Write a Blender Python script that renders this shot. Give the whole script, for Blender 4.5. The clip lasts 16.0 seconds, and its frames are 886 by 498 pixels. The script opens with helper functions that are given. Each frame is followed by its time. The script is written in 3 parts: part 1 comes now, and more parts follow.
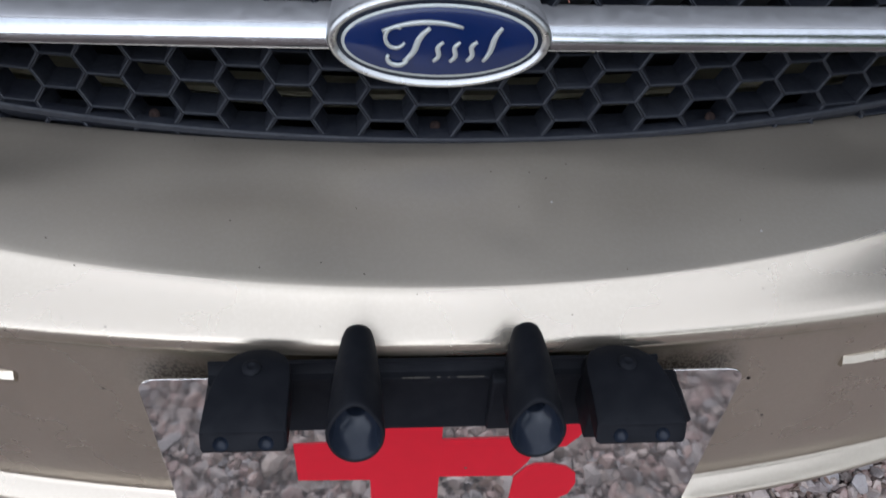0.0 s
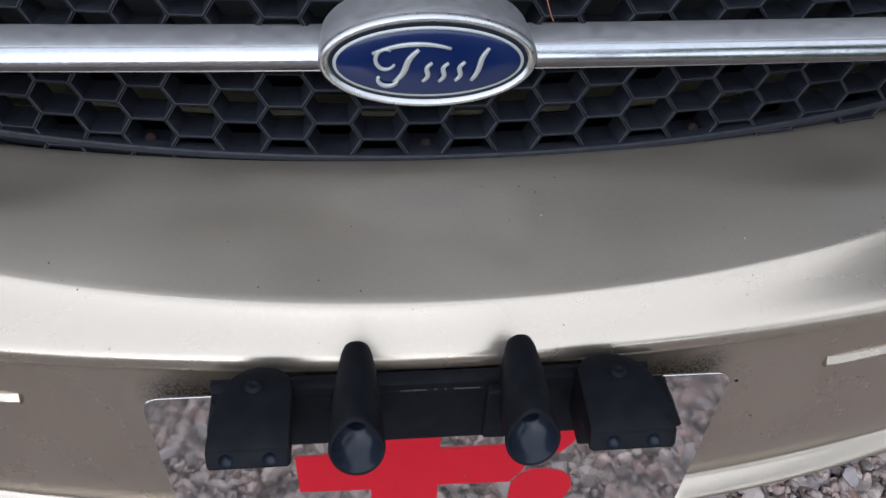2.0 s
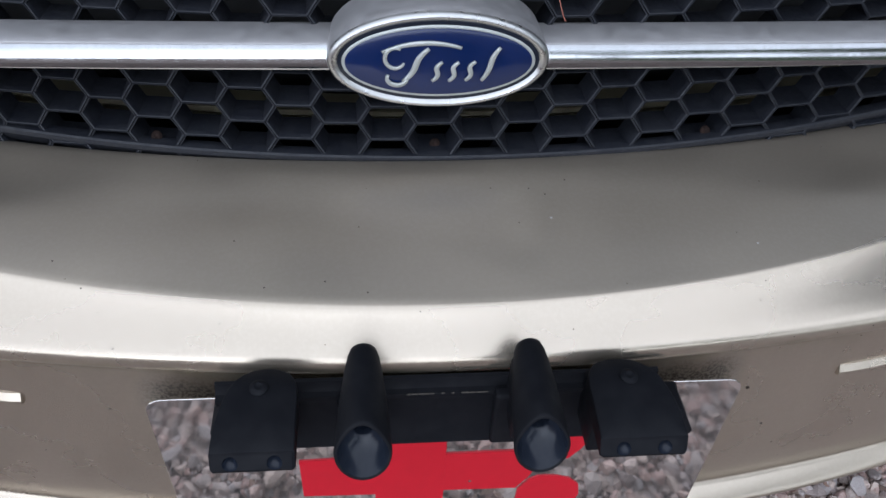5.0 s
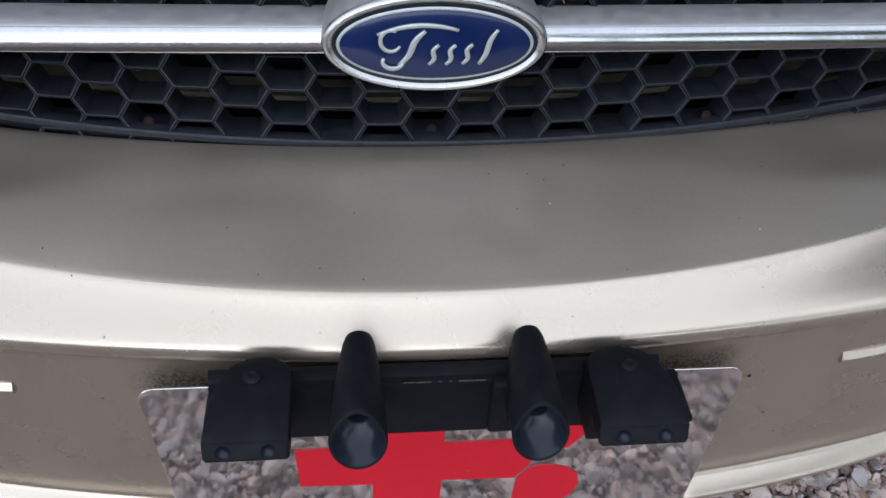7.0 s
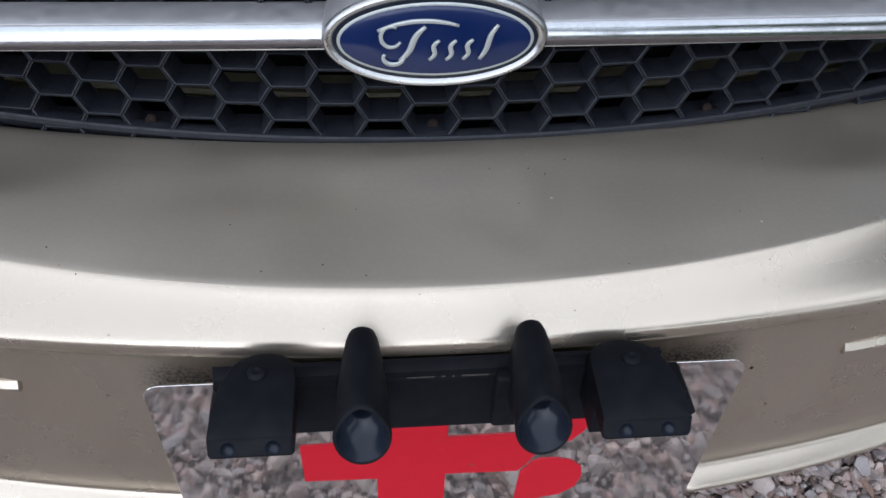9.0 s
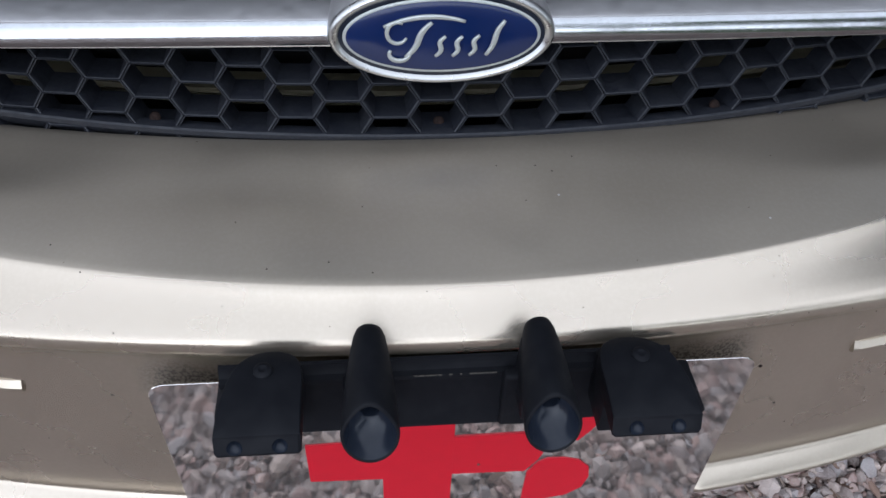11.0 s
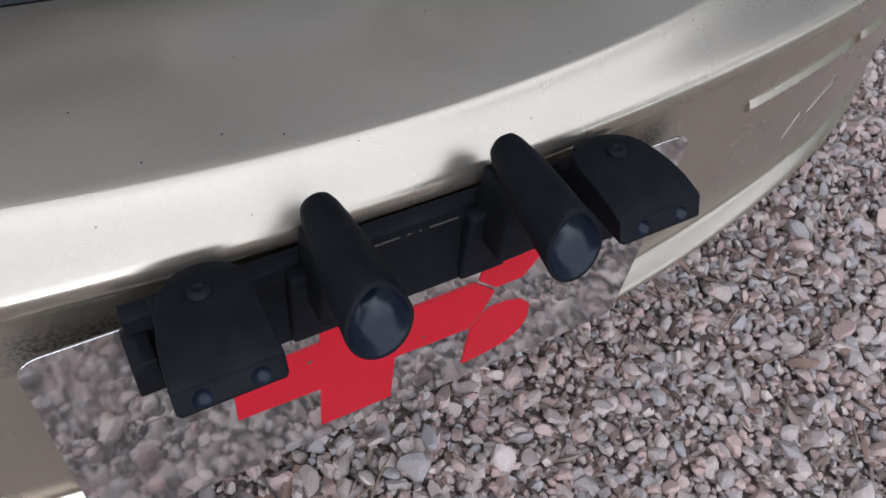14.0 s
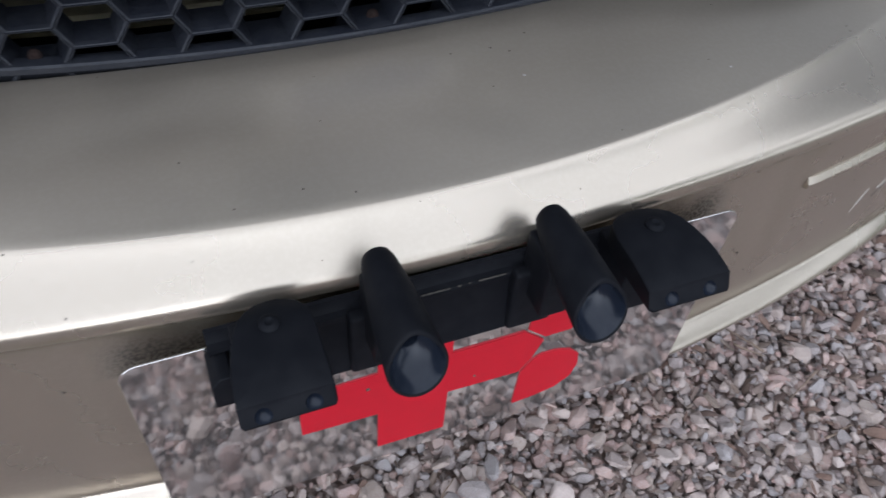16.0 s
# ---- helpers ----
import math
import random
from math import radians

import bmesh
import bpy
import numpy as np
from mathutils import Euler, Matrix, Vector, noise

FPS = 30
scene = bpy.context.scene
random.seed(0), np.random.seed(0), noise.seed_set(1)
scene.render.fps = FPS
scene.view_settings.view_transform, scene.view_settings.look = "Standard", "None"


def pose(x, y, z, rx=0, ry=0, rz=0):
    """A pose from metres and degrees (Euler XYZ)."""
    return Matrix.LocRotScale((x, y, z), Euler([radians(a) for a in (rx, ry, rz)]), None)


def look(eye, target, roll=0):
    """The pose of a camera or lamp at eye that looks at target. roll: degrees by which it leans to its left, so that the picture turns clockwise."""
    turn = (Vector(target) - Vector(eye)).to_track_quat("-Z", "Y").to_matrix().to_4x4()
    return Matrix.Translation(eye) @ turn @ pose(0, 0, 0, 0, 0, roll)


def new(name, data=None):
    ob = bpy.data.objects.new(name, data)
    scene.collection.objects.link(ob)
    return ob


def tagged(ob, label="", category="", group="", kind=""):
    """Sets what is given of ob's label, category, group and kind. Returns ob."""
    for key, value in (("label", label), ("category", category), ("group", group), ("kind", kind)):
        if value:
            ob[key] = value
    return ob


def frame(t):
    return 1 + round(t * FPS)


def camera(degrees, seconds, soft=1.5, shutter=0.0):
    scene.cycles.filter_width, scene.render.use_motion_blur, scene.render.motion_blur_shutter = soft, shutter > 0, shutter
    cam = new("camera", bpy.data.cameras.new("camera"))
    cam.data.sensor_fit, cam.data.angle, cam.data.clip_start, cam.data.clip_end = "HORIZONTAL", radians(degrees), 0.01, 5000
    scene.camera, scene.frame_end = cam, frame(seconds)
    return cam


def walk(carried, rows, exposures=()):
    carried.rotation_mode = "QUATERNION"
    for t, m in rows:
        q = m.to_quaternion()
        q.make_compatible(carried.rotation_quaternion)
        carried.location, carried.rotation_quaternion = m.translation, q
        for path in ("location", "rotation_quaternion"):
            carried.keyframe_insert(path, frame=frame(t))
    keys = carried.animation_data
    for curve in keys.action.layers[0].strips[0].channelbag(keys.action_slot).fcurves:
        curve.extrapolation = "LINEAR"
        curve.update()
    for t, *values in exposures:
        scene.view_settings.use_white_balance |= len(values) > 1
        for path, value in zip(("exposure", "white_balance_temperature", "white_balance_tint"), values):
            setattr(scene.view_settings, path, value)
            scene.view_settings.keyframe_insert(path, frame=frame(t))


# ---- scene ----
cam = camera(57.0, 16.0, shutter=0.5)
METRES, EYE, TILT, LEAN, TURN = 8.0, 1.5, 0.0, 0.0, 0.0
PATH = [
    (0, (-0.034, -0.245, 0.826), (0.12, 1.179, -0.57), 3.9),
    (0.5, (-0.039, -0.243, 0.839), (0.124, 1.205, -0.532), 4.0),
    (1, (-0.034, -0.247, 0.843), (0.137, 1.196, -0.531), 4.1),
    (1.5, (-0.041, -0.25, 0.838), (0.14, 1.192, -0.535), 3.8),
    (2, (-0.036, -0.248, 0.839), (0.14, 1.177, -0.555), 3.1),
    (2.5, (-0.037, -0.249, 0.835), (0.131, 1.179, -0.556), 3.1),
    (3, (-0.042, -0.248, 0.832), (0.122, 1.185, -0.554), 3.2),
    (3.5, (-0.044, -0.247, 0.834), (0.13, 1.189, -0.547), 3.5),
    (6, (-0.035, -0.242, 0.834), (0.13, 1.18, -0.563), 3.4),
    (6.5, (-0.036, -0.241, 0.831), (0.133, 1.175, -0.57), 3.3),
    (7, (-0.036, -0.242, 0.827), (0.131, 1.178, -0.572), 3.3),
    (7.5, (-0.036, -0.244, 0.828), (0.129, 1.165, -0.582), 3.1),
    (8, (-0.035, -0.245, 0.83), (0.13, 1.166, -0.579), 2.9),
    (10.5, (-0.038, -0.236, 0.826), (0.118, 1.164, -0.593), 2.5),
    (11, (-0.039, -0.242, 0.824), (0.121, 1.173, -0.58), 2.5),
    (11.5, (-0.054, -0.242, 0.816), (0.155, 1.148, -0.606), 2.8),
    (12, (-0.077, -0.228, 0.804), (0.197, 1.115, -0.653), 3.5),
    (12.5, (-0.088, -0.212, 0.786), (0.38, 1.026, -0.714), 5.6),
    (13, (-0.099, -0.197, 0.764), (0.433, 0.918, -0.809), 5.0),
    (13.3, (-0.1, -0.191, 0.758), (0.449, 0.879, -0.842), 5.6),
    (13.5, (-0.105, -0.19, 0.758), (0.563, 0.896, -0.783), 8.2),
    (14, (-0.116, -0.184, 0.751), (0.636, 0.85, -0.787), 9.4),
    (14.5, (-0.107, -0.181, 0.76), (0.658, 0.825, -0.79), 8.8),
    (15, (-0.106, -0.185, 0.771), (0.598, 0.908, -0.749), 7.7),
    (15.5, (-0.105, -0.192, 0.781), (0.557, 0.937, -0.731), 7.5),
    (16, (-0.107, -0.205, 0.79), (0.441, 0.972, -0.73), 5.5),
]
walk(cam, [(t, look(eye, target, roll)) for t, eye, target, roll in PATH], exposures=[(0, 0.34, 5520, 11), (16, 0.34, 5520, 11)])

# ---- world, sun, exposure ----
world = bpy.data.worlds.new("world")
scene.world = world
world.use_nodes = True
wn, wl = world.node_tree.nodes, world.node_tree.links
sky = wn.new("ShaderNodeTexSky")
sky.sky_type = 'NISHITA'
sky.sun_disc = False
SUN_EL, SUN_ROT = 21.0, 192.0
sky.sun_elevation, sky.sun_rotation = radians(SUN_EL), radians(SUN_ROT)
sky.air_density, sky.dust_density, sky.ozone_density = 1.0, 0.6, 1.0
grey = wn.new("ShaderNodeHueSaturation")
grey.inputs["Saturation"].default_value = 0.14
wl.new(sky.outputs[0], grey.inputs["Color"])
wl.new(grey.outputs[0], wn["Background"].inputs[0])
wn["Background"].inputs[1].default_value = 0.10
sun = new("sun", bpy.data.lights.new("sun", 'SUN'))
sun.data.energy, sun.data.angle, sun.data.color = 3.6, radians(150), (1.0, 0.985, 0.965)
a, e = radians(SUN_ROT), radians(SUN_EL)
SUN_DIR = Vector((math.sin(a) * math.cos(e), math.cos(a) * math.cos(e), math.sin(e)))
sun.matrix_world = look(SUN_DIR * 20, (0, 0, 0))


# ---- materials ----
def material(name, base, rough=0.5, metal=0.0, vary=(), coat=0.0, bump=(), rough_vary=(), island=None, spec=0.5, specks=False):
    """Principled material. vary: (scale, amount, second colour) layers of noise; bump: (scale, strength, distance) layers."""
    m = bpy.data.materials.new(name)
    m.use_nodes = True
    n, l = m.node_tree.nodes, m.node_tree.links
    b = n["Principled BSDF"]
    b.inputs["Roughness"].default_value, b.inputs["Metallic"].default_value = rough, metal
    b.inputs["Coat Weight"].default_value, b.inputs["Coat Roughness"].default_value = coat, 0.14
    b.inputs["Specular IOR Level"].default_value = spec
    b.inputs["Base Color"].default_value = (*base, 1)
    co = n.new("ShaderNodeTexCoord")
    colour = None
    if island:
        geo = n.new("ShaderNodeNewGeometry")
        ramp = n.new("ShaderNodeValToRGB")
        ramp.color_ramp.interpolation = 'CONSTANT'
        el = ramp.color_ramp.elements
        for k, c in enumerate(island):
            p = k / len(island)
            q = el[k] if k < 2 else el.new(p)
            q.position, q.color = p, (*c, 1)
        l.new(geo.outputs["Random Per Island"], ramp.inputs[0])
        colour = ramp.outputs[0]
    for scale, amount, second in vary:
        tex = n.new("ShaderNodeTexNoise")
        tex.inputs["Scale"].default_value, tex.inputs["Detail"].default_value = scale, 6
        l.new(co.outputs["Object"], tex.inputs["Vector"])
        rm = n.new("ShaderNodeMapRange")
        rm.inputs[1].default_value, rm.inputs[2].default_value = 0.42, 0.68
        rm.inputs[4].default_value = amount
        l.new(tex.outputs[0], rm.inputs[0])
        mix = n.new("ShaderNodeMix")
        mix.data_type = 'RGBA'
        l.new(rm.outputs[0], mix.inputs[0])
        if colour:
            l.new(colour, mix.inputs[6])
        else:
            mix.inputs[6].default_value = (*base, 1)
        mix.inputs[7].default_value = (*second, 1)
        colour = mix.outputs[2]
    if specks:
        # sparse chips and fly specks, some pale, some dark
        for cells, keep, size, tone in ((55, 0.10, 0.040, (0.75, 0.73, 0.70)), (70, 0.030, 0.045, (0.03, 0.025, 0.02)), (240, 0.03, 0.11, (0.10, 0.085, 0.07))):
            vo = n.new("ShaderNodeTexVoronoi")
            vo.inputs["Scale"].default_value = cells
            l.new(co.outputs["Object"], vo.inputs["Vector"])
            near_ = n.new("ShaderNodeMath")
            near_.operation = 'LESS_THAN'
            near_.inputs[1].default_value = size
            l.new(vo.outputs["Distance"], near_.inputs[0])
            few = n.new("ShaderNodeSeparateColor")
            l.new(vo.outputs["Color"], few.inputs[0])
            pick = n.new("ShaderNodeMath")
            pick.operation = 'LESS_THAN'
            pick.inputs[1].default_value = keep
            l.new(few.outputs[0], pick.inputs[0])
            both = n.new("ShaderNodeMath")
            both.operation = 'MULTIPLY'
            l.new(near_.outputs[0], both.inputs[0])
            l.new(pick.outputs[0], both.inputs[1])
            mix = n.new("ShaderNodeMix")
            mix.data_type = 'RGBA'
            l.new(both.outputs[0], mix.inputs[0])
            l.new(colour, mix.inputs[6])
            mix.inputs[7].default_value = (*tone, 1)
            colour = mix.outputs[2]
    if colour:
        l.new(colour, b.inputs["Base Color"])
    for scale, amount in rough_vary:
        tex = n.new("ShaderNodeTexNoise")
        tex.inputs["Scale"].default_value, tex.inputs["Detail"].default_value = scale, 5
        l.new(co.outputs["Object"], tex.inputs["Vector"])
        rm = n.new("ShaderNodeMapRange")
        rm.inputs[1].default_value, rm.inputs[2].default_value = 0.35, 0.7
        rm.inputs[3].default_value, rm.inputs[4].default_value = rough, min(1, rough + amount)
        l.new(tex.outputs[0], rm.inputs[0])
        l.new(rm.outputs[0], b.inputs["Roughness"])
    last = None
    for scale, strength, dist in bump:
        tex = n.new("ShaderNodeTexNoise")
        tex.inputs["Scale"].default_value, tex.inputs["Detail"].default_value = scale, 4
        l.new(co.outputs["Object"], tex.inputs["Vector"])
        bp = n.new("ShaderNodeBump")
        bp.inputs["Strength"].default_value, bp.inputs["Distance"].default_value = strength, dist
        l.new(tex.outputs[0], bp.inputs["Height"])
        if last:
            l.new(last.outputs[0], bp.inputs["Normal"])
        last = bp
    if last:
        l.new(last.outputs[0], b.inputs["Normal"])
    return m


def grime_and_shade(m):
    """Dried dirt over the plate's corners, painted shade with grime in the crease, an ochre tint under the ledge, dull
    dust on the shelf below the grille.
    """
    n, l = m.node_tree.nodes, m.node_tree.links
    b = n["Principled BSDF"]
    co = n.new("ShaderNodeTexCoord")
    sep = n.new("ShaderNodeSeparateXYZ")
    l.new(co.outputs["Object"], sep.inputs[0])

    def calc(op, p, q=None):
        k = n.new("ShaderNodeMath")
        k.operation = op
        for i, val in enumerate((p, q)):
            if val is None:
                continue
            if isinstance(val, (int, float)):
                k.inputs[i].default_value = val
            else:
                l.new(val, k.inputs[i])
        return k.outputs[0]

    def ramp(val, lo, hi):
        k = n.new("ShaderNodeMapRange")
        k.interpolation_type = 'SMOOTHSTEP'
        k.inputs[1].default_value, k.inputs[2].default_value = lo, hi
        l.new(val, k.inputs[0])
        return k.outputs[0]

    def cloud(scale):
        k = n.new("ShaderNodeTexNoise")
        k.inputs["Scale"].default_value, k.inputs["Detail"].default_value = scale, 6
        l.new(co.outputs["Object"], k.inputs["Vector"])
        return k.outputs[0]

    side = calc('ABSOLUTE', sep.outputs[0])
    drift = calc('MULTIPLY', calc('SUBTRACT', cloud(70), 0.5), 0.016)
    low = calc('ADD', sep.outputs[2], drift)
    patch = calc('MULTIPLY', calc('MULTIPLY', ramp(side, 0.095, 0.105), calc('SUBTRACT', 1, ramp(side, 0.148, 0.168))),
                 calc('MULTIPLY', ramp(sep.outputs[2], 0.466, 0.470), calc('SUBTRACT', 1, ramp(low, 0.480, 0.500))))
    patch = calc('MULTIPLY', patch, calc('ADD', 0.50, calc('MULTIPLY', ramp(cloud(650), 0.38, 0.64), 0.40)))
    # ochre tint around the ledge's foot, fading out towards the flanks
    ochre_tint = calc('MULTIPLY', calc('MULTIPLY', ramp(low, 0.488, 0.506), calc('SUBTRACT', 1, ramp(low, 0.512, 0.520))), calc('SUBTRACT', 1, ramp(side, 0.16, 0.27)))
    ochre_tint = calc('MULTIPLY', ochre_tint, calc('ADD', 0.20, calc('MULTIPLY', ramp(cloud(40), 0.35, 0.65), 0.40)))
    # shade below the overhanging ledge, painted dark brown together with crease grime
    seam_shade_grime = calc('MULTIPLY', calc('MULTIPLY', ramp(sep.outputs[2], 0.4945, 0.5010), calc('SUBTRACT', 1, ramp(sep.outputs[2], 0.5050, 0.5065))), calc('SUBTRACT', 1, ramp(side, 0.190, 0.222)))
    seam_shade_grime = calc('MULTIPLY', seam_shade_grime, calc('ADD', 0.70, calc('MULTIPLY', ramp(cloud(120), 0.35, 0.65), 0.25)))
    dust = calc('ADD', 0.03, calc('MULTIPLY', ramp(cloud(16), 0.3, 0.7), 0.07))
    dust = calc('MULTIPLY', dust, ramp(sep.outputs[2], 0.5405, 0.5435))
    colour = b.inputs["Base Color"].links[0].from_socket
    for mask, tone in ((seam_shade_grime, (0.048, 0.038, 0.029)), (ochre_tint, (0.27, 0.245, 0.14)), (patch, (0.050, 0.040, 0.033))):
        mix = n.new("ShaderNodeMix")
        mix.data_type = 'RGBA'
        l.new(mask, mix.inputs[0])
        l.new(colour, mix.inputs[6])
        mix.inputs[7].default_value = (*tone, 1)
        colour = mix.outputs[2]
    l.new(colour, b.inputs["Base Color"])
    rough = b.inputs["Roughness"].links[0].from_socket
    rough = calc('ADD', rough, calc('ADD', dust, calc('MULTIPLY', calc('MAXIMUM', patch, seam_shade_grime), 0.5)))
    l.new(calc('MINIMUM', 1.0, rough), b.inputs["Roughness"])
    return m


PAINT = grime_and_shade(material("gold_paint", (0.47, 0.410, 0.332), 0.25, 0.85, coat=0.12, specks=True,
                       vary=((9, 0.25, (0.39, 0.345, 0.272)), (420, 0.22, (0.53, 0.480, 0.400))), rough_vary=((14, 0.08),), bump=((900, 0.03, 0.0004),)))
CHROME = material("chrome", (0.39, 0.40, 0.41), 0.08, 1.0, vary=((60, 0.45, (0.30, 0.31, 0.31)), (400, 0.3, (0.33, 0.33, 0.33))), rough_vary=((400, 0.08),))
RIM = material("worn_chrome", (0.44, 0.44, 0.435), 0.25, 1.0, vary=((90, 0.35, (0.55, 0.55, 0.52)),), rough_vary=((150, 0.15),))
SATIN = material("satin_metal", (0.52, 0.51, 0.515), 0.40, 0.8, vary=((80, 0.3, (0.42, 0.41, 0.41)),), rough_vary=((200, 0.15),))
GRILLE = material("grille_plastic", (0.0055, 0.0068, 0.0115), 0.46, 0.0, spec=0.35, vary=((45, 0.5, (0.012, 0.0135, 0.017)), (700, 0.3, (0.030, 0.030, 0.032))), rough_vary=((150, 0.25),))
BLACK = material("black_plastic", (0.0040, 0.0044, 0.0064), 0.58, 0.0, spec=0.13, vary=((120, 0.4, (0.010, 0.0105, 0.0125)),), bump=((1600, 0.12, 0.0003),), rough_vary=((90, 0.15),))
GLOSS = material("gloss_black_plastic", (0.010, 0.013, 0.021), 0.20, 0.0, spec=0.24, vary=((300, 0.3, (0.02, 0.023, 0.03)),))
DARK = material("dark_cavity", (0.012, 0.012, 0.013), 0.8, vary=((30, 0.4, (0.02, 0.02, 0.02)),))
BRASS = material("radiator_metal", (0.26, 0.235, 0.15), 0.45, 0.4, vary=((60, 0.6, (0.15, 0.13, 0.10)),))
RUST = material("rusty_steel", (0.012, 0.008, 0.007), 0.85, 0.0, spec=0.1, vary=((400, 0.6, (0.026, 0.015, 0.012)),))
MIRROR = material("polished_plate", (0.68, 0.65, 0.63), 0.022, 0.94, vary=((30, 0.3, (0.60, 0.575, 0.555)), (500, 0.2, (0.45, 0.42, 0.39))), rough_vary=((18, 0.04),), bump=((45, 0.045, 0.001), (14, 0.055, 0.003)))
RED = material("red_vinyl", (0.46, 0.006, 0.018), 0.45, 0.0, spec=0.3, vary=((60, 0.3, (0.40, 0.005, 0.015)),))
BLUE = material("blue_enamel", (0.004, 0.012, 0.058), 0.16, 0.0, spec=0.35, vary=((50, 0.3, (0.006, 0.016, 0.07)),))
SILVER = material("silver_print", (0.40, 0.42, 0.40), 0.45, 0.5, vary=((200, 0.3, (0.5, 0.5, 0.5)),))
DIRT = material("road_dirt", (0.075, 0.062, 0.048), 0.95, vary=((700, 0.7, (0.19, 0.165, 0.135)), (90, 0.6, (0.040, 0.033, 0.026))), bump=((900, 0.5, 0.001),))
SOIL = material("soil", (0.29, 0.22, 0.19), 0.95, vary=((30, 0.6, (0.33, 0.26, 0.225)), (160, 0.5, (0.18, 0.13, 0.11))), bump=((120, 0.6, 0.01),))
STONES = [(0.354, 0.281, 0.248), (0.453, 0.36, 0.314), (0.286, 0.232, 0.215), (0.434, 0.298, 0.248), (0.374, 0.306, 0.273), (0.502, 0.412, 0.364), (0.335, 0.22, 0.19),
          (0.383, 0.324, 0.294), (0.261, 0.224, 0.211), (0.453, 0.32, 0.273), (0.374, 0.294, 0.244), (0.473, 0.377, 0.322), (0.335, 0.302, 0.294), (0.414, 0.272, 0.232)]
STONE = material("gravel_stone", (0.38, 0.35, 0.32), 0.8, island=STONES, vary=((110, 0.35, (0.31, 0.25, 0.235)), (900, 0.35, (0.62, 0.57, 0.54))), bump=((700, 0.35, 0.002),))
WOOD = material("bark_litter", (0.24, 0.16, 0.12), 0.95, island=[(0.17, 0.125, 0.10), (0.24, 0.18, 0.15), (0.13, 0.09, 0.075), (0.28, 0.22, 0.18), (0.20, 0.13, 0.10)], vary=((300, 0.4, (0.12, 0.08, 0.06)),))
TWIG = material("dry_twig", (0.20, 0.14, 0.10), 0.9, vary=((200, 0.6, (0.32, 0.25, 0.19)),), bump=((600, 0.4, 0.001),))
GRASS = material("grass", (0.06, 0.10, 0.03), 0.9, vary=((3, 0.6, (0.11, 0.14, 0.05)), (60, 0.6, (0.04, 0.07, 0.02))), bump=((80, 0.8, 0.03),))
LEAF = material("green_leaf", (0.07, 0.12, 0.03), 0.5, island=[(0.11, 0.16, 0.04), (0.12, 0.17, 0.05), (0.12, 0.18, 0.06), (0.09, 0.13, 0.035)])
BARK = material("bark", (0.10, 0.075, 0.055), 0.95, vary=((20, 0.6, (0.18, 0.14, 0.11)),), bump=((60, 0.8, 0.01),))


# ---- mesh helpers ----
def link(name, verts, faces, mat, parent=None, label="", smooth=True):
    me = bpy.data.meshes.new(name)
    me.from_pydata([tuple(v) for v in verts], [], faces)
    bm = bmesh.new()
    bm.from_mesh(me)
    bmesh.ops.recalc_face_normals(bm, faces=bm.faces)
    bm.to_mesh(me)
    bm.free()
    me.polygons.foreach_set("use_smooth", [smooth] * len(me.polygons))
    me.materials.append(mat)
    ob = new(name, me)
    ob.parent = parent
    if label:
        tagged(ob, label)
    return ob


def part(name, bm, mat, parent, label="", smooth=True):
    me = bpy.data.meshes.new(name)
    bmesh.ops.recalc_face_normals(bm, faces=bm.faces)
    bm.to_mesh(me)
    bm.free()
    me.polygons.foreach_set("use_smooth", [smooth] * len(me.polygons))
    me.materials.append(mat)
    ob = new(name, me)
    ob.parent = parent
    if label:
        tagged(ob, label)
    return ob


def sharp(ob, degrees=35):
    """Keeps edges sharper than the angle sharp under smooth shading."""
    bm = bmesh.new()
    bm.from_mesh(ob.data)
    for ed in bm.edges:
        if len(ed.link_faces) == 2 and ed.calc_face_angle(0) > radians(degrees):
            ed.smooth = False
    bm.to_mesh(ob.data)
    bm.free()
    return ob


def thing(name, place, label, category, group="", kind=""):
    ob = new(name)
    ob.location = place
    ob.empty_display_size = 0.02
    return tagged(ob, label, category, group, kind)


def sheet(rows_of_points, close_u=False, close_v=False):
    """Verts and quads of a grid of points."""
    nu, nv = len(rows_of_points), len(rows_of_points[0])
    verts = [p for r in rows_of_points for p in r]
    faces = []
    for i in range(nu if close_u else nu - 1):
        for j in range(nv if close_v else nv - 1):
            i2, j2 = (i + 1) % nu, (j + 1) % nv
            faces.append((i * nv + j, i * nv + j2, i2 * nv + j2, i2 * nv + j))
    return verts, faces


def prism(outline, y0, y1, bevel=0.0, segs=2):
    """A flat outline in x, z, thickened from y0 (front) to y1, its edges rounded."""
    bm = bmesh.new()
    f = bm.faces.new([bm.verts.new((x, y0, z)) for x, z in outline])
    ext = bmesh.ops.extrude_face_region(bm, geom=[f])
    bmesh.ops.translate(bm, verts=[v for v in ext["geom"] if isinstance(v, bmesh.types.BMVert)], vec=(0, y1 - y0, 0))
    if bevel:
        bmesh.ops.bevel(bm, geom=list(bm.edges), offset=bevel, segments=segs, affect='EDGES', profile=0.6, clamp_overlap=True)
    return bm


def box(x0, x1, y0, y1, z0, z1, bevel=0.0, segs=2):
    bm = bmesh.new()
    bmesh.ops.create_cube(bm, size=1)
    for v in bm.verts:
        v.co = ((x0 + x1) / 2 + v.co.x * (x1 - x0), (y0 + y1) / 2 + v.co.y * (y1 - y0), (z0 + z1) / 2 + v.co.z * (z1 - z0))
    if bevel:
        bmesh.ops.bevel(bm, geom=list(bm.edges), offset=bevel, segments=segs, affect='EDGES', profile=0.6)
    return bm


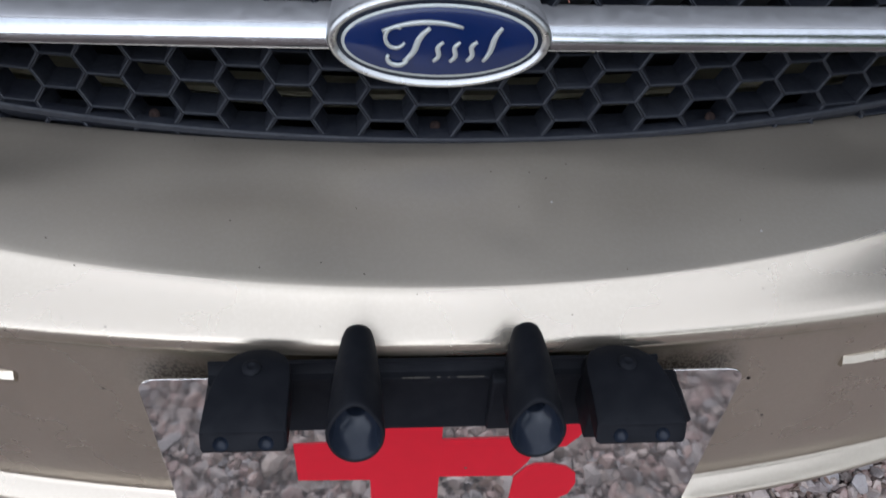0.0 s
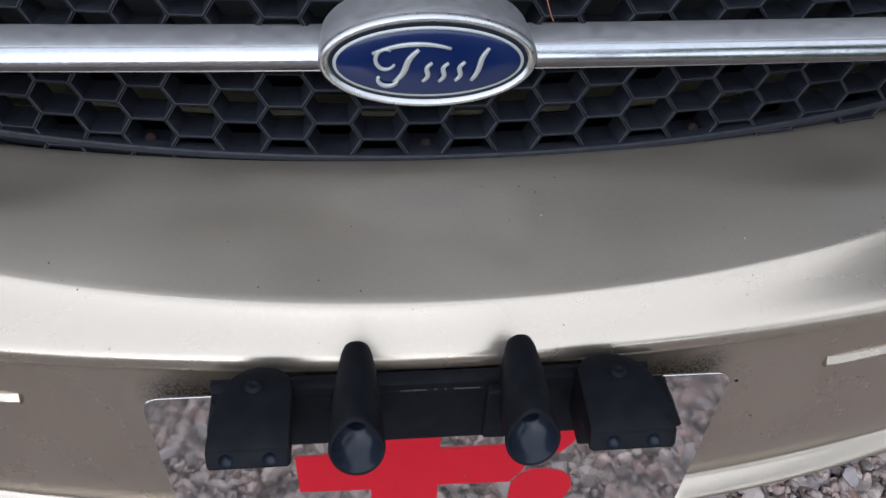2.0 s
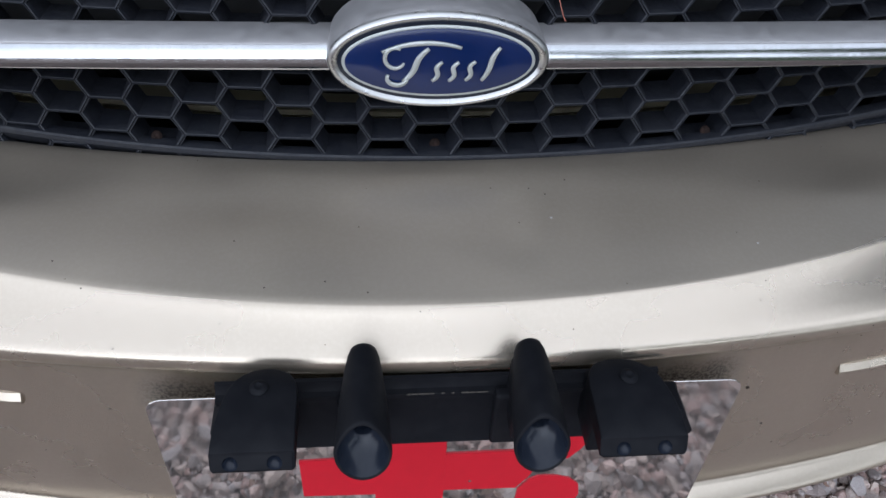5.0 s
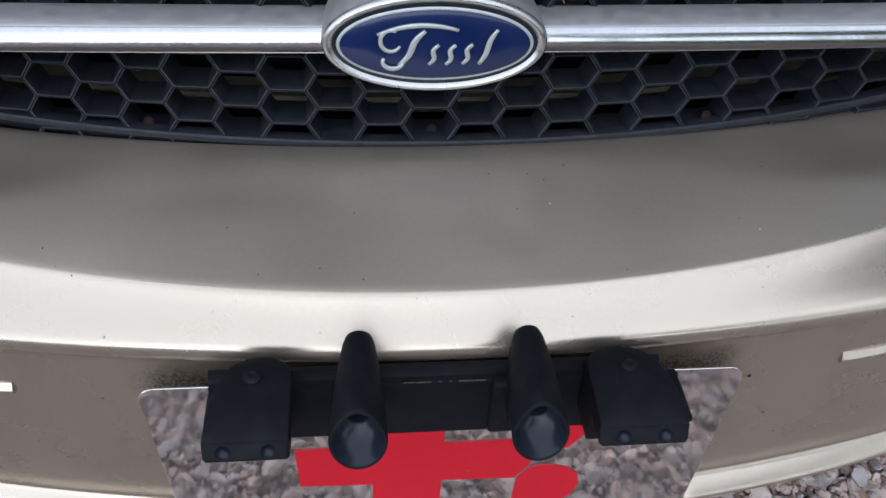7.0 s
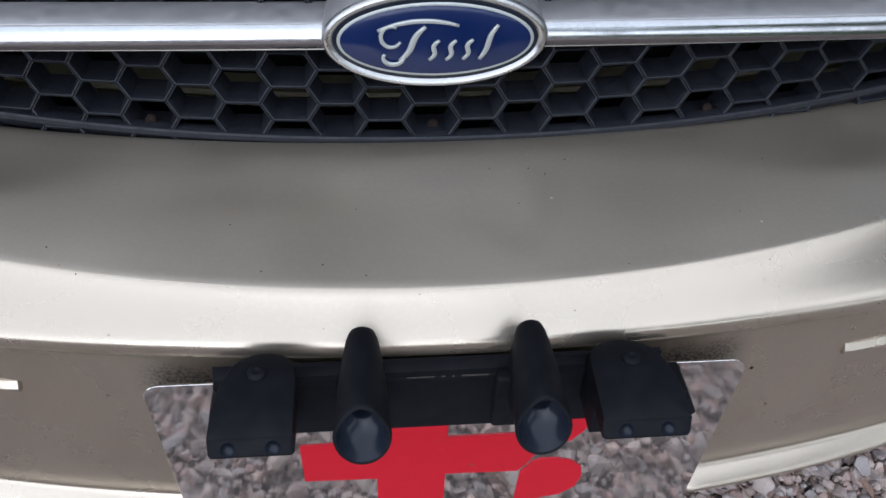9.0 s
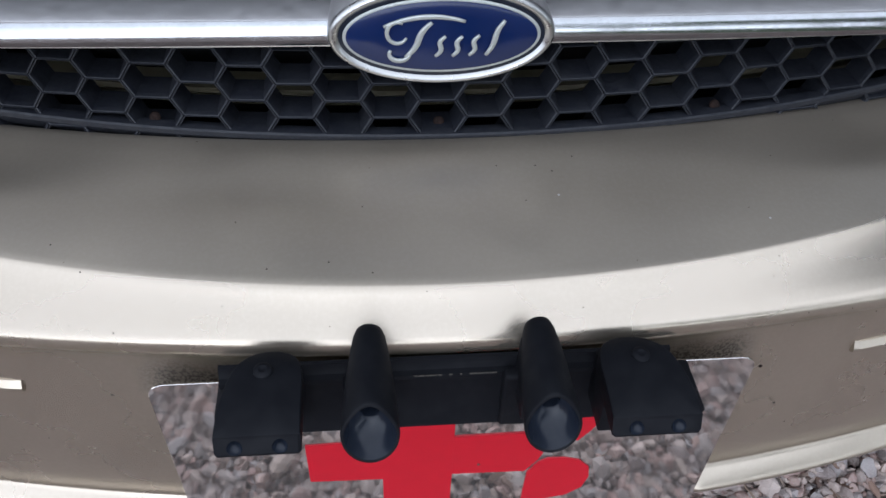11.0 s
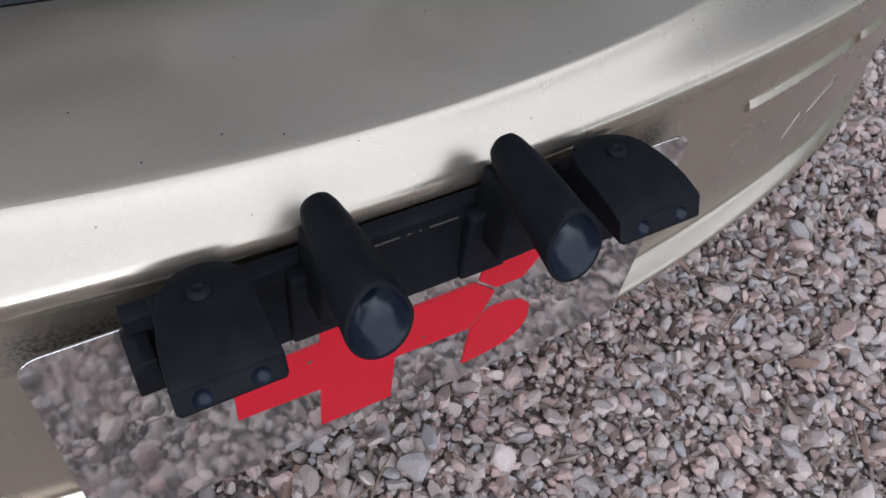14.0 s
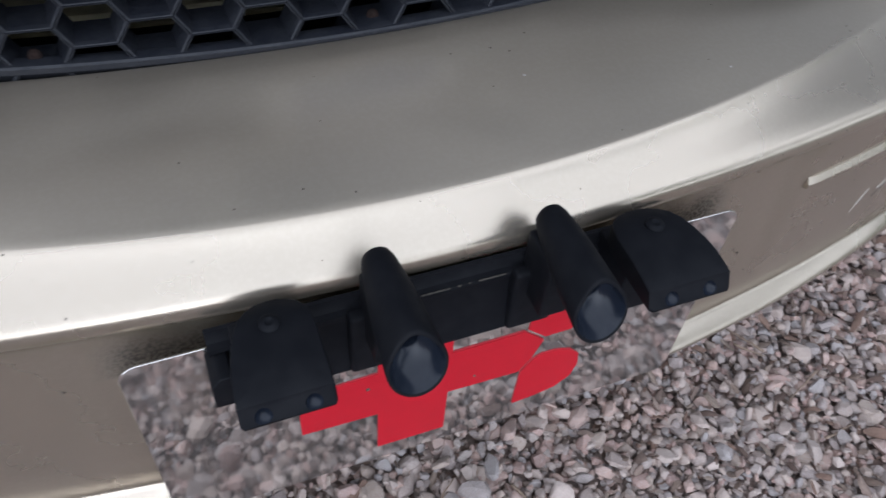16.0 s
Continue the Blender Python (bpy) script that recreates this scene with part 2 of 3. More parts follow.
def carve(ob, verts, faces, mat):
    """Cuts a closed shape out of ob's mesh; the cut takes the material."""
    tool = link("tool", verts, faces, mat)
    ob.data.materials.append(mat) if mat.name not in ob.data.materials else None
    mod = ob.modifiers.new("cut", 'BOOLEAN')
    mod.operation, mod.object, mod.solver, mod.material_mode = 'DIFFERENCE', tool, 'EXACT', 'TRANSFER'
    bpy.context.view_layer.update()
    done = bpy.data.meshes.new_from_object(ob.evaluated_get(bpy.context.evaluated_depsgraph_get()))
    ob.modifiers.clear()
    ob.data = done
    old = tool.data
    bpy.data.objects.remove(tool)
    bpy.data.meshes.remove(old)


def smoothstep(a, b, x):
    t = min(1, max(0, (x - a) / (b - a)))
    return t * t * (3 - 2 * t)


# ---- the ground ----
ground = tagged(link("ground", *sheet([[(x, y, -0.012 + 0.004 * noise.noise((x * 3, y * 3, 0)) if abs(x) < 3 and abs(y) < 3 else -0.012)
                for y in [-400, -60, -10, -4] + [-3 + 0.25 * i for i in range(25)] + [4, 10, 60, 400]]
                for x in [-400, -60, -10, -4] + [-3 + 0.25 * i for i in range(25)] + [4, 10, 60, 400]]), SOIL),
                "brown bare soil under the loose gravel", "ground", kind="structure")


def lawn_patch():
    """Rough grass beside the drive, a little above the soil."""
    xs = [2.3 + 0.4 * i for i in range(40)] + [20, 40, 120]
    ys = [-60, -30] + [-16 + 0.8 * i for i in range(45)] + [30, 60]
    return link("lawn", *sheet([[(x, y, 0.02 + 0.03 * noise.noise((x, y, 1)) - (0.035 if x < 2.5 else 0)) for y in ys] for x in xs]), GRASS)


tagged(lawn_patch(), "green mown grass beside the gravel drive", "lawn", kind="structure")


def pebble(rng, level):
    """One angular stone about 1 across: a ball cut by a dozen random planes."""
    bm = bmesh.new()
    bmesh.ops.create_icosphere(bm, subdivisions=level, radius=1)
    v = np.array([w.co[:] for w in bm.verts])
    f = np.array([[w.index for w in q.verts] for q in bm.faces])
    bm.free()
    for _ in range(10):
        nrm = rng.normal(size=3)
        nrm /= np.linalg.norm(nrm)
        d = rng.uniform(0.40, 0.80)
        over = np.maximum(v @ nrm - d, 0)
        v = v - over[:, None] * nrm
    return v * 0.62, f


def gravel(name, spots, level, seed, label, typical, lift=0.011, mat=None, shape=(1.28, 0.98, 0.7)):
    """Loose stones strewn over the given spots of the ground."""
    rng = np.random.default_rng(seed)
    kinds = [pebble(rng, level) for _ in range(30)]
    allv, allf, base = [], [], 0
    for x, y in spots:
        size = min(typical * math.exp(rng.normal(0, 0.34)), 0.036)
        v, f = kinds[rng.integers(len(kinds))]
        sc = size * np.array([rng.uniform(0.75, 1.25), rng.uniform(0.82, 1.18), rng.uniform(0.72, 1.28)]) * shape
        r = np.array(Euler((rng.normal(0, 0.45), rng.normal(0, 0.45), rng.uniform(0, 6.28))).to_matrix())
        w = (v * sc) @ r.T
        w = w + (x, y, -w[:, 2].min() - 0.012 + rng.uniform(0, lift))
        allv.append(w)
        allf.append(f + base)
        base += len(w)
    v, f = np.concatenate(allv), np.concatenate(allf)
    me = bpy.data.meshes.new(name)
    me.vertices.add(len(v))
    me.vertices.foreach_set("co", v.ravel())
    me.loops.add(f.size)
    me.loops.foreach_set("vertex_index", f.ravel())
    me.polygons.add(len(f))
    me.polygons.foreach_set("loop_start", np.arange(0, f.size, 3))
    me.polygons.foreach_set("use_smooth", np.zeros(len(f), bool))
    me.update(calc_edges=True)
    me.materials.append(mat or STONE)
    return tagged(new(name, me), label, "gravel", kind="stuff")


def spots(x0, x1, y0, y1, step, seed, skip):
    """Jittered places on a grid, but for those that skip() names."""
    rng = np.random.default_rng(seed)
    return [(x, y) for x, y in ((x + rng.uniform(-0.6, 0.6) * step, y + rng.uniform(-0.6, 0.6) * step) for x in np.arange(x0, x1, step) for y in np.arange(y0, y1, step)) if not skip(x, y)]


def under_car(x, y):
    return y > 0.16 + 0.5 * max(0, x) and x < 0.75


def near(x, y):
    far = math.hypot(x - 0.2, y + 0.4) + 0.5 * noise.noise((x * 1.5, y * 1.5, 3))
    return (-0.5 < x < 1.2 and -0.55 < y < 0.8) or under_car(x, y) or far > 2.2 + 1.3 * abs(noise.noise((x * 60, y * 60, 7))) or x > 2.25


def no_litter(x, y):
    return under_car(x, y) or noise.noise((x * 5, y * 5, 11)) + 0.5 * noise.noise((x * 17, y * 17, 2)) + 0.9 * smoothstep(0.35, 0.7, x + 0.4 * y) < 0.12



gravel("gravel", spots(-0.5, 1.12, -0.52, 0.75, 0.0094, 3, under_car), 2, 3, "loose grey and pinkish crushed stone gravel on the drive", 0.0102)
gravel("gravel_chips", spots(-0.5, 1.2, -0.55, 0.8, 0.0088, 4, under_car), 1, 4, "small stone chips lying between the larger gravel", 0.0075, 0.014)
gravel("gravel_drive", spots(-3.0, 2.3, -3.6, 2.4, 0.0235, 5, near), 1, 5, "loose grey crushed stone gravel spread over the drive", 0.021)
gravel("bark_litter", spots(-0.2, 1.12, -0.4, 0.75, 0.0125, 9, no_litter), 1, 9, "brown bark chips and leaf litter among the gravel", 0.0085, 0.016, WOOD, (1.9, 0.7, 0.35))

# ---- the car front ----
car = thing("car", (0, 0, 0), "beige-gold metallic car with honeycomb grille, parked on gravel", "car")


def on_car(x, k=0.36):
    """How far the front bends back at x."""
    return k * x * x + 0.9 * max(0, abs(x) - 0.36) ** 2 + 2.5 * max(0, abs(x) - 0.5) ** 3


PROFILE = [  # y, z at the centre line, bend, share of the recess (below 0: of the lower lip)
    (0.150, 0.510, 0.50, 0), (0.122, 0.5440, 0.54, 0), (0.1165, 0.5530, 0.54, 0), (0.1135, 0.5555, 0.55, 0), (0.109, 0.5560, 0.55, 0), (0.100, 0.5552, 0.56, 0), (0.085, 0.5530, 0.58, 0), (0.068, 0.5503, 0.61, 0),
    (0.050, 0.5474, 0.64, 0), (0.034, 0.5446, 0.64, 0), (0.0240, 0.5427, 0.645, 0), (0.0192, 0.5417, 0.65, 0), (0.0177, 0.5411, 0.65, 0), (0.0166, 0.5402, 0.65, 0), (0.0154, 0.5388, 0.64, 0),
    (0.0131, 0.5360, 0.60, 0), (0.0088, 0.5321, 0.54, 0), (0.0045, 0.5285, 0.46, 0), (0.0010, 0.5255, 0.40, 0), (-0.0007, 0.5236, 0.37, 0), (-0.0015, 0.5212, 0.36, 0),
    (-0.0016, 0.5178, 0.35, 0), (-0.0004, 0.5138, 0.35, 0), (0.0022, 0.5108, 0.35, 0), (0.0050, 0.5088, 0.35, 0), (0.0058, 0.5078, 0.35, 0.25), (0.0060, 0.5071, 0.35, 1.3), (0.0060, 0.5060, 0.36, 1.75), (0.0058, 0.5046, 0.36, 1.6), (0.0056, 0.5036, 0.36, 1.1), (0.0056, 0.5020, 0.36, 1), (0.0056, 0.4950, 0.36, 0.9), (0.0058, 0.4700, 0.36, 0.6),
    (0.0054, 0.4400, 0.36, 0.3), (0.0050, 0.4050, 0.36, 0), (0.0056, 0.3850, 0.36, 0), (0.0074, 0.3683, 0.36, 0), (0.0083, 0.3648, 0.36, 0), (0.0081, 0.3630, 0.36, -0.05), (0.0068, 0.3611, 0.36, -0.25),
    (0.0050, 0.3580, 0.36, -0.55), (0.0036, 0.3552, 0.36, -0.8), (0.0026, 0.3528, 0.36, -1), (0.0022, 0.3510, 0.36, -1.05), (0.0026, 0.3492, 0.36, -1), (0.0048, 0.3476, 0.36, -0.7), (0.0090, 0.3464, 0.36, -0.3), (0.0200, 0.3455, 0.36, 0), (0.1200, 0.3440, 0.36, 0), (0.4, 0.36, 0.2, 0)]
XS = [-0.84 + 0.02 * i for i in range(24)] + [-0.36 + 0.005 * i for i in range(145)] + [0.38 + 0.02 * i for i in range(24)]


def bumper_y(x, y, k, share, z=0.0):
    g = 1 - smoothstep(0.206, 0.224, abs(x))
    x += 0.008 * smoothstep(0.512, 0.535, z)
    if share < 0:
        g = smoothstep(0.146, 0.162, abs(x)) * (0.92 - 0.5 * smoothstep(0.22, 0.42, abs(x)))
    return y + on_car(x, k) + 0.0065 * share * g


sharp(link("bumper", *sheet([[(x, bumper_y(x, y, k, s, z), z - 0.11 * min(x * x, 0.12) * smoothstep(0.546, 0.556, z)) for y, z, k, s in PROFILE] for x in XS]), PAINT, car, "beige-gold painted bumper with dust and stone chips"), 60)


def sweep(name, section, x0, x1, k, mat, parent, label="", taper=0.0, steps=60, fade=0.0):
    """A closed section of (y, z) swept along the front's bend, thinner towards its ends by taper; fade sinks both ends in."""
    zc = sum(z for _, z in section) / len(section)
    rows = []
    for i in range(steps + 1):
        x = x0 + (x1 - x0) * i / steps
        s = 1 - taper * x * x
        sunk = fade * (1 - smoothstep(0, 0.06, min(i, steps - i) / steps))
        rows.append([(x, y + on_car(x, k) + sunk, zc + (z - zc) * s) for y, z in section])
    v, f = sheet(rows, close_v=True)
    n = len(section)
    f += [tuple(range(n)), tuple(range(len(v) - n, len(v)))]
    return sharp(link(name, v, f, mat, parent, label), 25)


# raised trim strips on the bumper's flanks
for side in (-1, 1):
    for a0, a1 in ((0.223, 0.330), (0.338, 0.46)):
        sec = [(0.012, 0.4778), (0.0050, 0.4768), (0.0026, 0.4728), (0.0024, 0.4706), (0.0048, 0.4688), (0.012, 0.4682)]
        sweep("trim_strip", sec, side * a0, side * a1, 0.36, PAINT, car, "raised painted trim strip", steps=40, fade=0.0006)

# grille: honeycomb of moulded cells
PER, FLAT, SLANT, HIGH = 0.0505, 0.0190, 0.00625, 0.0171


def honeycomb(name, zmin, zmax, z_base, y_at, label, depth=0.020, xmax=0.52):
    verts, faces = [], []
    half = PER / 2
    nmax = int(xmax / half)
    for c in range(-nmax, nmax + 1):
        cx = -0.0041 + c * half
        cx += 0.6 * max(0, min(cx, 0.3) - 0.05) ** 2
        wide = 1 + 1.2 * max(0, min(cx, 0.3) - 0.05)
        for r in range(-3, 14):
            cz = z_base + (r + (0.5 if c % 2 else 0)) * HIGH + HIGH / 2
            if cz < zmin or cz > zmax:
                continue
            hexa = [(-FLAT / 2 - SLANT, 0), (-FLAT / 2, HIGH / 2), (FLAT / 2, HIGH / 2), (FLAT / 2 + SLANT, 0), (FLAT / 2, -HIGH / 2), (-FLAT / 2, -HIGH / 2)]
            start = len(verts)
            # outer rim, raised inner rim, chamfer, wall to the back
            for s, dy in ((1.0, 0.0016), (0.975, 0.0), (0.925, 0.0003), (0.895, 0.0028), (0.83, depth)):
                for hx, hz in hexa:
                    x = cx + hx * s * wide
                    z = cz + hz * s - (0 if dy < depth else 0.0012)
                    verts.append((x, y_at(x, z) + dy, z - 0.11 * x * x))
            for ring in range(4):
                for i in range(6):
                    j = (i + 1) % 6
                    faces.append((start + ring * 6 + i, start + ring * 6 + j, start + ring * 6 + 6 + j, start + ring * 6 + 6 + i))
    return link(name, verts, faces, GRILLE, car, label, smooth=False)


def mesh_y(x, z):
    return 0.116 + 0.35 * (z - 0.557) + on_car(x, 0.50)


honeycomb("lower_grille", 0.543, 0.604, 0.5743 - 2 * HIGH, mesh_y, "black plastic honeycomb grille with dust on its edges")
honeycomb("upper_grille", 0.613, 0.735, 0.6135, lambda x, z: mesh_y(x, z) + 0.012, "black plastic honeycomb grille")
# flange under the lower cells
sweep("grille_flange", [(0.1142, 0.5540), (0.1144, 0.5566), (0.1152, 0.5576), (0.1190, 0.5580), (0.1230, 0.5570), (0.1230, 0.546), (0.1185, 0.5465)], -0.5, 0.5, 0.545, GRILLE, car)

# chrome bar across the grille: bright lower facet, satin upper facet
for side in (-1, 1):
    a0, a1 = (-0.50, -0.050) if side < 0 else (0.046, 0.50)
    sweep("chrome_bar", [(0.1302, 0.6032), (0.1301, 0.6040), (0.1306, 0.6070), (0.1313, 0.6100), (0.1322, 0.6125), (0.1332, 0.6144), (0.1341, 0.6154), (0.150, 0.6120), (0.150, 0.6030)], a0, a1, 0.05, CHROME, car, "bright chrome grille bar", taper=1.6, steps=40)
    sweep("bar_top", [(0.1345, 0.6156), (0.1355, 0.6162), (0.150, 0.6180), (0.156, 0.6165), (0.156, 0.6110), (0.1345, 0.6130)], a0, a1, 0.05, SATIN, car, "dull satin upper facet of the grille bar", steps=40)


def ellipse_ring(cx, cz, loops, steps=72):
    """Rings of an oval: (semi x, semi z, y) loops, closed at the last by a fan."""
    rows = []
    for a_, b_, y in loops:
        rows.append([(cx + a_ * math.cos(6.28318 * i / steps), y, cz + b_ * math.sin(6.28318 * i / steps)) for i in range(steps)])
    v, f = sheet(rows, close_v=True)
    last = len(v) - steps
    f.append(tuple(range(last, last + steps)))
    return v, f


BX, BZ, BY = -0.0030, 0.6140, -0.0065
badge = sharp(link("badge", *ellipse_ring(BX, BZ, [(0.0560, 0.0300, 0.150), (0.0570, 0.0290, 0.136), (0.0572, 0.0278, 0.1290 + BY), (0.0562, 0.0270, 0.1272 + BY), (0.0300, 0.0100, 0.1280 + BY)]), SATIN, car, "oval badge with a chrome rim"), 40)
link("rim", *ellipse_ring(BX, BZ, [(0.0571, 0.0277, 0.1292 + BY), (0.0565, 0.0271, 0.1266 + BY), (0.0550, 0.0258, 0.1253 + BY), (0.0534, 0.0243, 0.1255 + BY), (0.0522, 0.0231, 0.1268 + BY), (0.0516, 0.0226, 0.1275 + BY)]), RIM, badge, "polished chrome rim")
link("black_ring", *ellipse_ring(BX, BZ, [(0.0519, 0.0229, 0.1271 + BY), (0.0512, 0.0222, 0.1269 + BY), (0.0500, 0.0210, 0.1269 + BY)]), GLOSS, badge, "thin black ring")
link("silver_ring", *ellipse_ring(BX, BZ, [(0.0497, 0.0207, 0.1268 + BY), (0.0494, 0.0204, 0.1263 + BY), (0.0483, 0.0194, 0.1263 + BY)]), SILVER, badge, "thin silver ring")
link("blue_field", *ellipse_ring(BX, BZ, [(0.0480, 0.0191, 0.1262 + BY), (0.0474, 0.0186, 0.1259 + BY), (0.0300, 0.0120, 0.1255 + BY), (0.0100, 0.0040, 0.1254 + BY)]), BLUE, badge, "dark blue enamel field")


def ribbon(points, widths, y, thick):
    """A flat rounded stroke along points in x, z."""
    left, right = [], []
    for i, (x, z) in enumerate(points):
        p, q = points[max(0, i - 1)], points[min(len(points) - 1, i + 1)]
        d = Vector((q[0] - p[0], q[1] - p[1])).normalized()
        w = widths[i] / 2
        left.append((x - d.y * w, z + d.x * w))
        right.append((x + d.y * w, z - d.x * w))
    rows = []
    for (lx, lz), (rx, rz) in zip(left, right):
        mx, mz = (lx + rx) / 2, (lz + rz) / 2
        rows.append([(lx, y + thick, lz), (lx, y + thick * 0.3, lz), (lx * 0.9 + mx * 0.1, y, lz * 0.9 + mz * 0.1), (rx * 0.9 + mx * 0.1, y, rz * 0.9 + mz * 0.1), (rx, y + thick * 0.3, rz), (rx, y + thick, rz)])
    v, f = sheet(rows, close_v=True)
    n = len(v)
    return v, f + [(0, 1, 2, 3, 4, 5), tuple(range(n - 6, n))]


# plain silver bars and loops stand in for the emblem's mark
def arc(cx, cz, rx, rz, a0, a1, n=14):
    return [(cx + rx * math.cos(radians(a0 + (a1 - a0) * i / n)), cz + rz * math.sin(radians(a0 + (a1 - a0) * i / n))) for i in range(n + 1)]


def wave(x0, z0, lean, high, bow, n=10):
    """A leaning S-shaped stroke from its foot."""
    return [(x0 + lean * i / n + bow * math.sin(6.28318 * i / n), z0 + high * i / n) for i in range(n + 1)]


for lift, (pts, w) in enumerate(((arc(BX - 0.006, BZ - 0.060, 0.062, 0.0715, 112, 74, 14), 0.0026),
               (arc(BX - 0.0225, BZ + 0.0030, 0.0052, 0.0058, 60, 330, 16), 0.0022),
               (wave(BX - 0.0185, BZ - 0.0105, 0.0130, 0.0190, 0.0012), 0.0034),
               (arc(BX - 0.0215, BZ - 0.0085, 0.0052, 0.0040, 150, 350, 10), 0.0026),
               (wave(BX - 0.0035, BZ - 0.0100, 0.0050, 0.0110, 0.0014), 0.0027),
               (wave(BX + 0.0050, BZ - 0.0100, 0.0050, 0.0110, 0.0014), 0.0027),
               (wave(BX + 0.0135, BZ - 0.0095, 0.0050, 0.0110, 0.0014), 0.0027),
               (wave(BX + 0.0220, BZ - 0.0095, 0.0085, 0.0190, 0.0008), 0.0030))):
    link("emblem_bar", *ribbon(pts, [0.95 * w * (0.6 + 0.4 * math.sin(math.pi * i / (len(pts) - 1))) for i in range(len(pts))], 0.1246 + BY - 0.00015 * lift, 0.0010), SILVER, badge, "raised silver stroke")


def screw(x, y, z, r, normal, mat, parent, name="screw", label=""):
    """A pan-head screw with a cross recess, its head towards normal."""
    bm = bmesh.new()
    prof = [(1.0, 0.0), (1.0, 0.25), (0.85, 0.42), (0.45, 0.52)]
    rows = [[(r * a_ * math.cos(6.28318 * i / 20), r * a_ * math.sin(6.28318 * i / 20), r * h) for i in range(20)] for a_, h in prof]
    v, f = sheet(rows, close_v=True)
    vs = [bm.verts.new(p) for p in v]
    for q in f:
        bm.faces.new([vs[i] for i in q])
    top = [vs[60 + i] for i in range(20)]
    centre = bm.verts.new((0, 0, r * 0.30))
    for i in range(20):
        bm.faces.new((top[i], top[(i + 1) % 20], centre))
    turn = Vector(normal).to_track_quat('Z', 'Y').to_matrix().to_4x4()
    bmesh.ops.transform(bm, matrix=Matrix.Translation((x, y, z)) @ turn, verts=bm.verts)
    return sharp(part(name, bm, mat, parent, label), 40)


for x in (-0.157, -0.003, 0.157):
    screw(x, 0.126 + on_car(x, 0.40), 0.5580, 0.0030, (0, -0.75, 0.65), RUST, car, "rivet", "rusty push rivet in a grille cell")

# what shows behind the grille
for z, h, y in ((0.5690, 0.0018, 0.185), (0.5335, 0.0021, 0.19), (0.5262, 0.0012, 0.19), (0.625, 0.003, 0.21)):
    sweep("radiator_support", [(y, z - h), (y - 0.002, z), (y, z + h), (y + 0.02, z + h), (y + 0.02, z - h)], -0.45, 0.45, 0.40, BRASS, car, "dusty tan metal bar behind the grille", steps=30)
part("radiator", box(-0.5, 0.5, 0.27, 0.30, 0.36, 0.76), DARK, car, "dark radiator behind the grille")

# bonnet, wings and underside that close the body
HOOD = [(0.168, 0.736), (0.165, 0.744), (0.172, 0.755), (0.20, 0.772), (0.26, 0.795), (0.40, 0.835), (0.70, 0.90), (1.25, 0.985)]
link("hood", *sheet([[(x, y + on_car(x, 0.5) * max(0, 1 - (y - 0.16) / 1.1), z - 0.18 * max(0, abs(x) - 0.35) ** 1.5) for y, z in HOOD] for x in XS]), PAINT, car, "beige-gold bonnet")
for side in (-1, 1):
    rows = []
    for x, cut in ((side * 0.5, 0), (side * 0.62, 0.01), (side * 0.74, 0.03), (side * 0.82, 0.07), (side * 0.84, 0.12)):
        rows.append([(x, max(y + on_car(x, 0.45), 0.1), z - cut) for y, z in ((0.11, 0.545), (0.13, 0.60), (0.15, 0.66), (0.17, 0.72), (0.20, 0.765))])
    link("wing", *sheet(rows), PAINT, car, "beige-gold front wing")
    link("flank", *sheet([[(side * 0.84, y, z) for z in (0.3, 0.5, 0.75)] for y in (0.35, 0.6, 0.9, 1.25)]), PAINT, car)
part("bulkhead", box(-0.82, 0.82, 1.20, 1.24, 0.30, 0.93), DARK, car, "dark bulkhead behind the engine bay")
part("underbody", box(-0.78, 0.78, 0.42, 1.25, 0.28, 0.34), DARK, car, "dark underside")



def wheel(x):
    rows = []
    prof = [(0.205, -0.085), (0.225, -0.10), (0.275, -0.105), (0.300, -0.09), (0.308, -0.05), (0.310, 0.0), (0.308, 0.05), (0.300, 0.09), (0.275, 0.105), (0.225, 0.10), (0.205, 0.085)]
    for i in range(48):
        a_ = 6.28318 * i / 48
        rows.append([(x + w_, 0.82 + r * math.cos(a_), 0.306 + r * math.sin(a_)) for r, w_ in prof])
    t_ = link("tyre", *sheet(rows, close_u=True, close_v=True), BLACK, car, "black rubber tyre")
    rows = [[(x + w_, 0.82 + r * math.cos(6.28318 * i / 48), 0.306 + r * math.sin(6.28318 * i / 48)) for r, w_ in ((0.206, -0.08), (0.19, -0.06), (0.08, -0.03), (0.03, -0.05), (0.03, 0.05), (0.08, 0.03), (0.19, 0.06), (0.206, 0.08))] for i in range(48)]
    link("rim", *sheet(rows, close_u=True, close_v=True), SATIN, t_, "grey metal rim")


wheel(-0.715)
wheel(0.715)

# ---- the number plate ----
plate = thing("license_plate", (0, 0.002, 0.349), "mirror-polished metal plate with a red vinyl emblem on the bumper", "license plate")


def rounded(x0, x1, z0, z1, r, n=6):
    pts = []
    for cx, cz, a0 in ((x1 - r, z1 - r, 0), (x0 + r, z1 - r, 90), (x0 + r, z0 + r, 180), (x1 - r, z0 + r, 270)):
        pts += [(cx + r * math.cos(radians(a0 + 90 * i / n)), cz + r * math.sin(radians(a0 + 90 * i / n))) for i in range(n + 1)]
    return pts


def at_home(ob):
    """Keeps a part built in world places where it stands under its parent."""
    ob.matrix_parent_inverse = Matrix.Translation(ob.parent.location).inverted()
    return ob


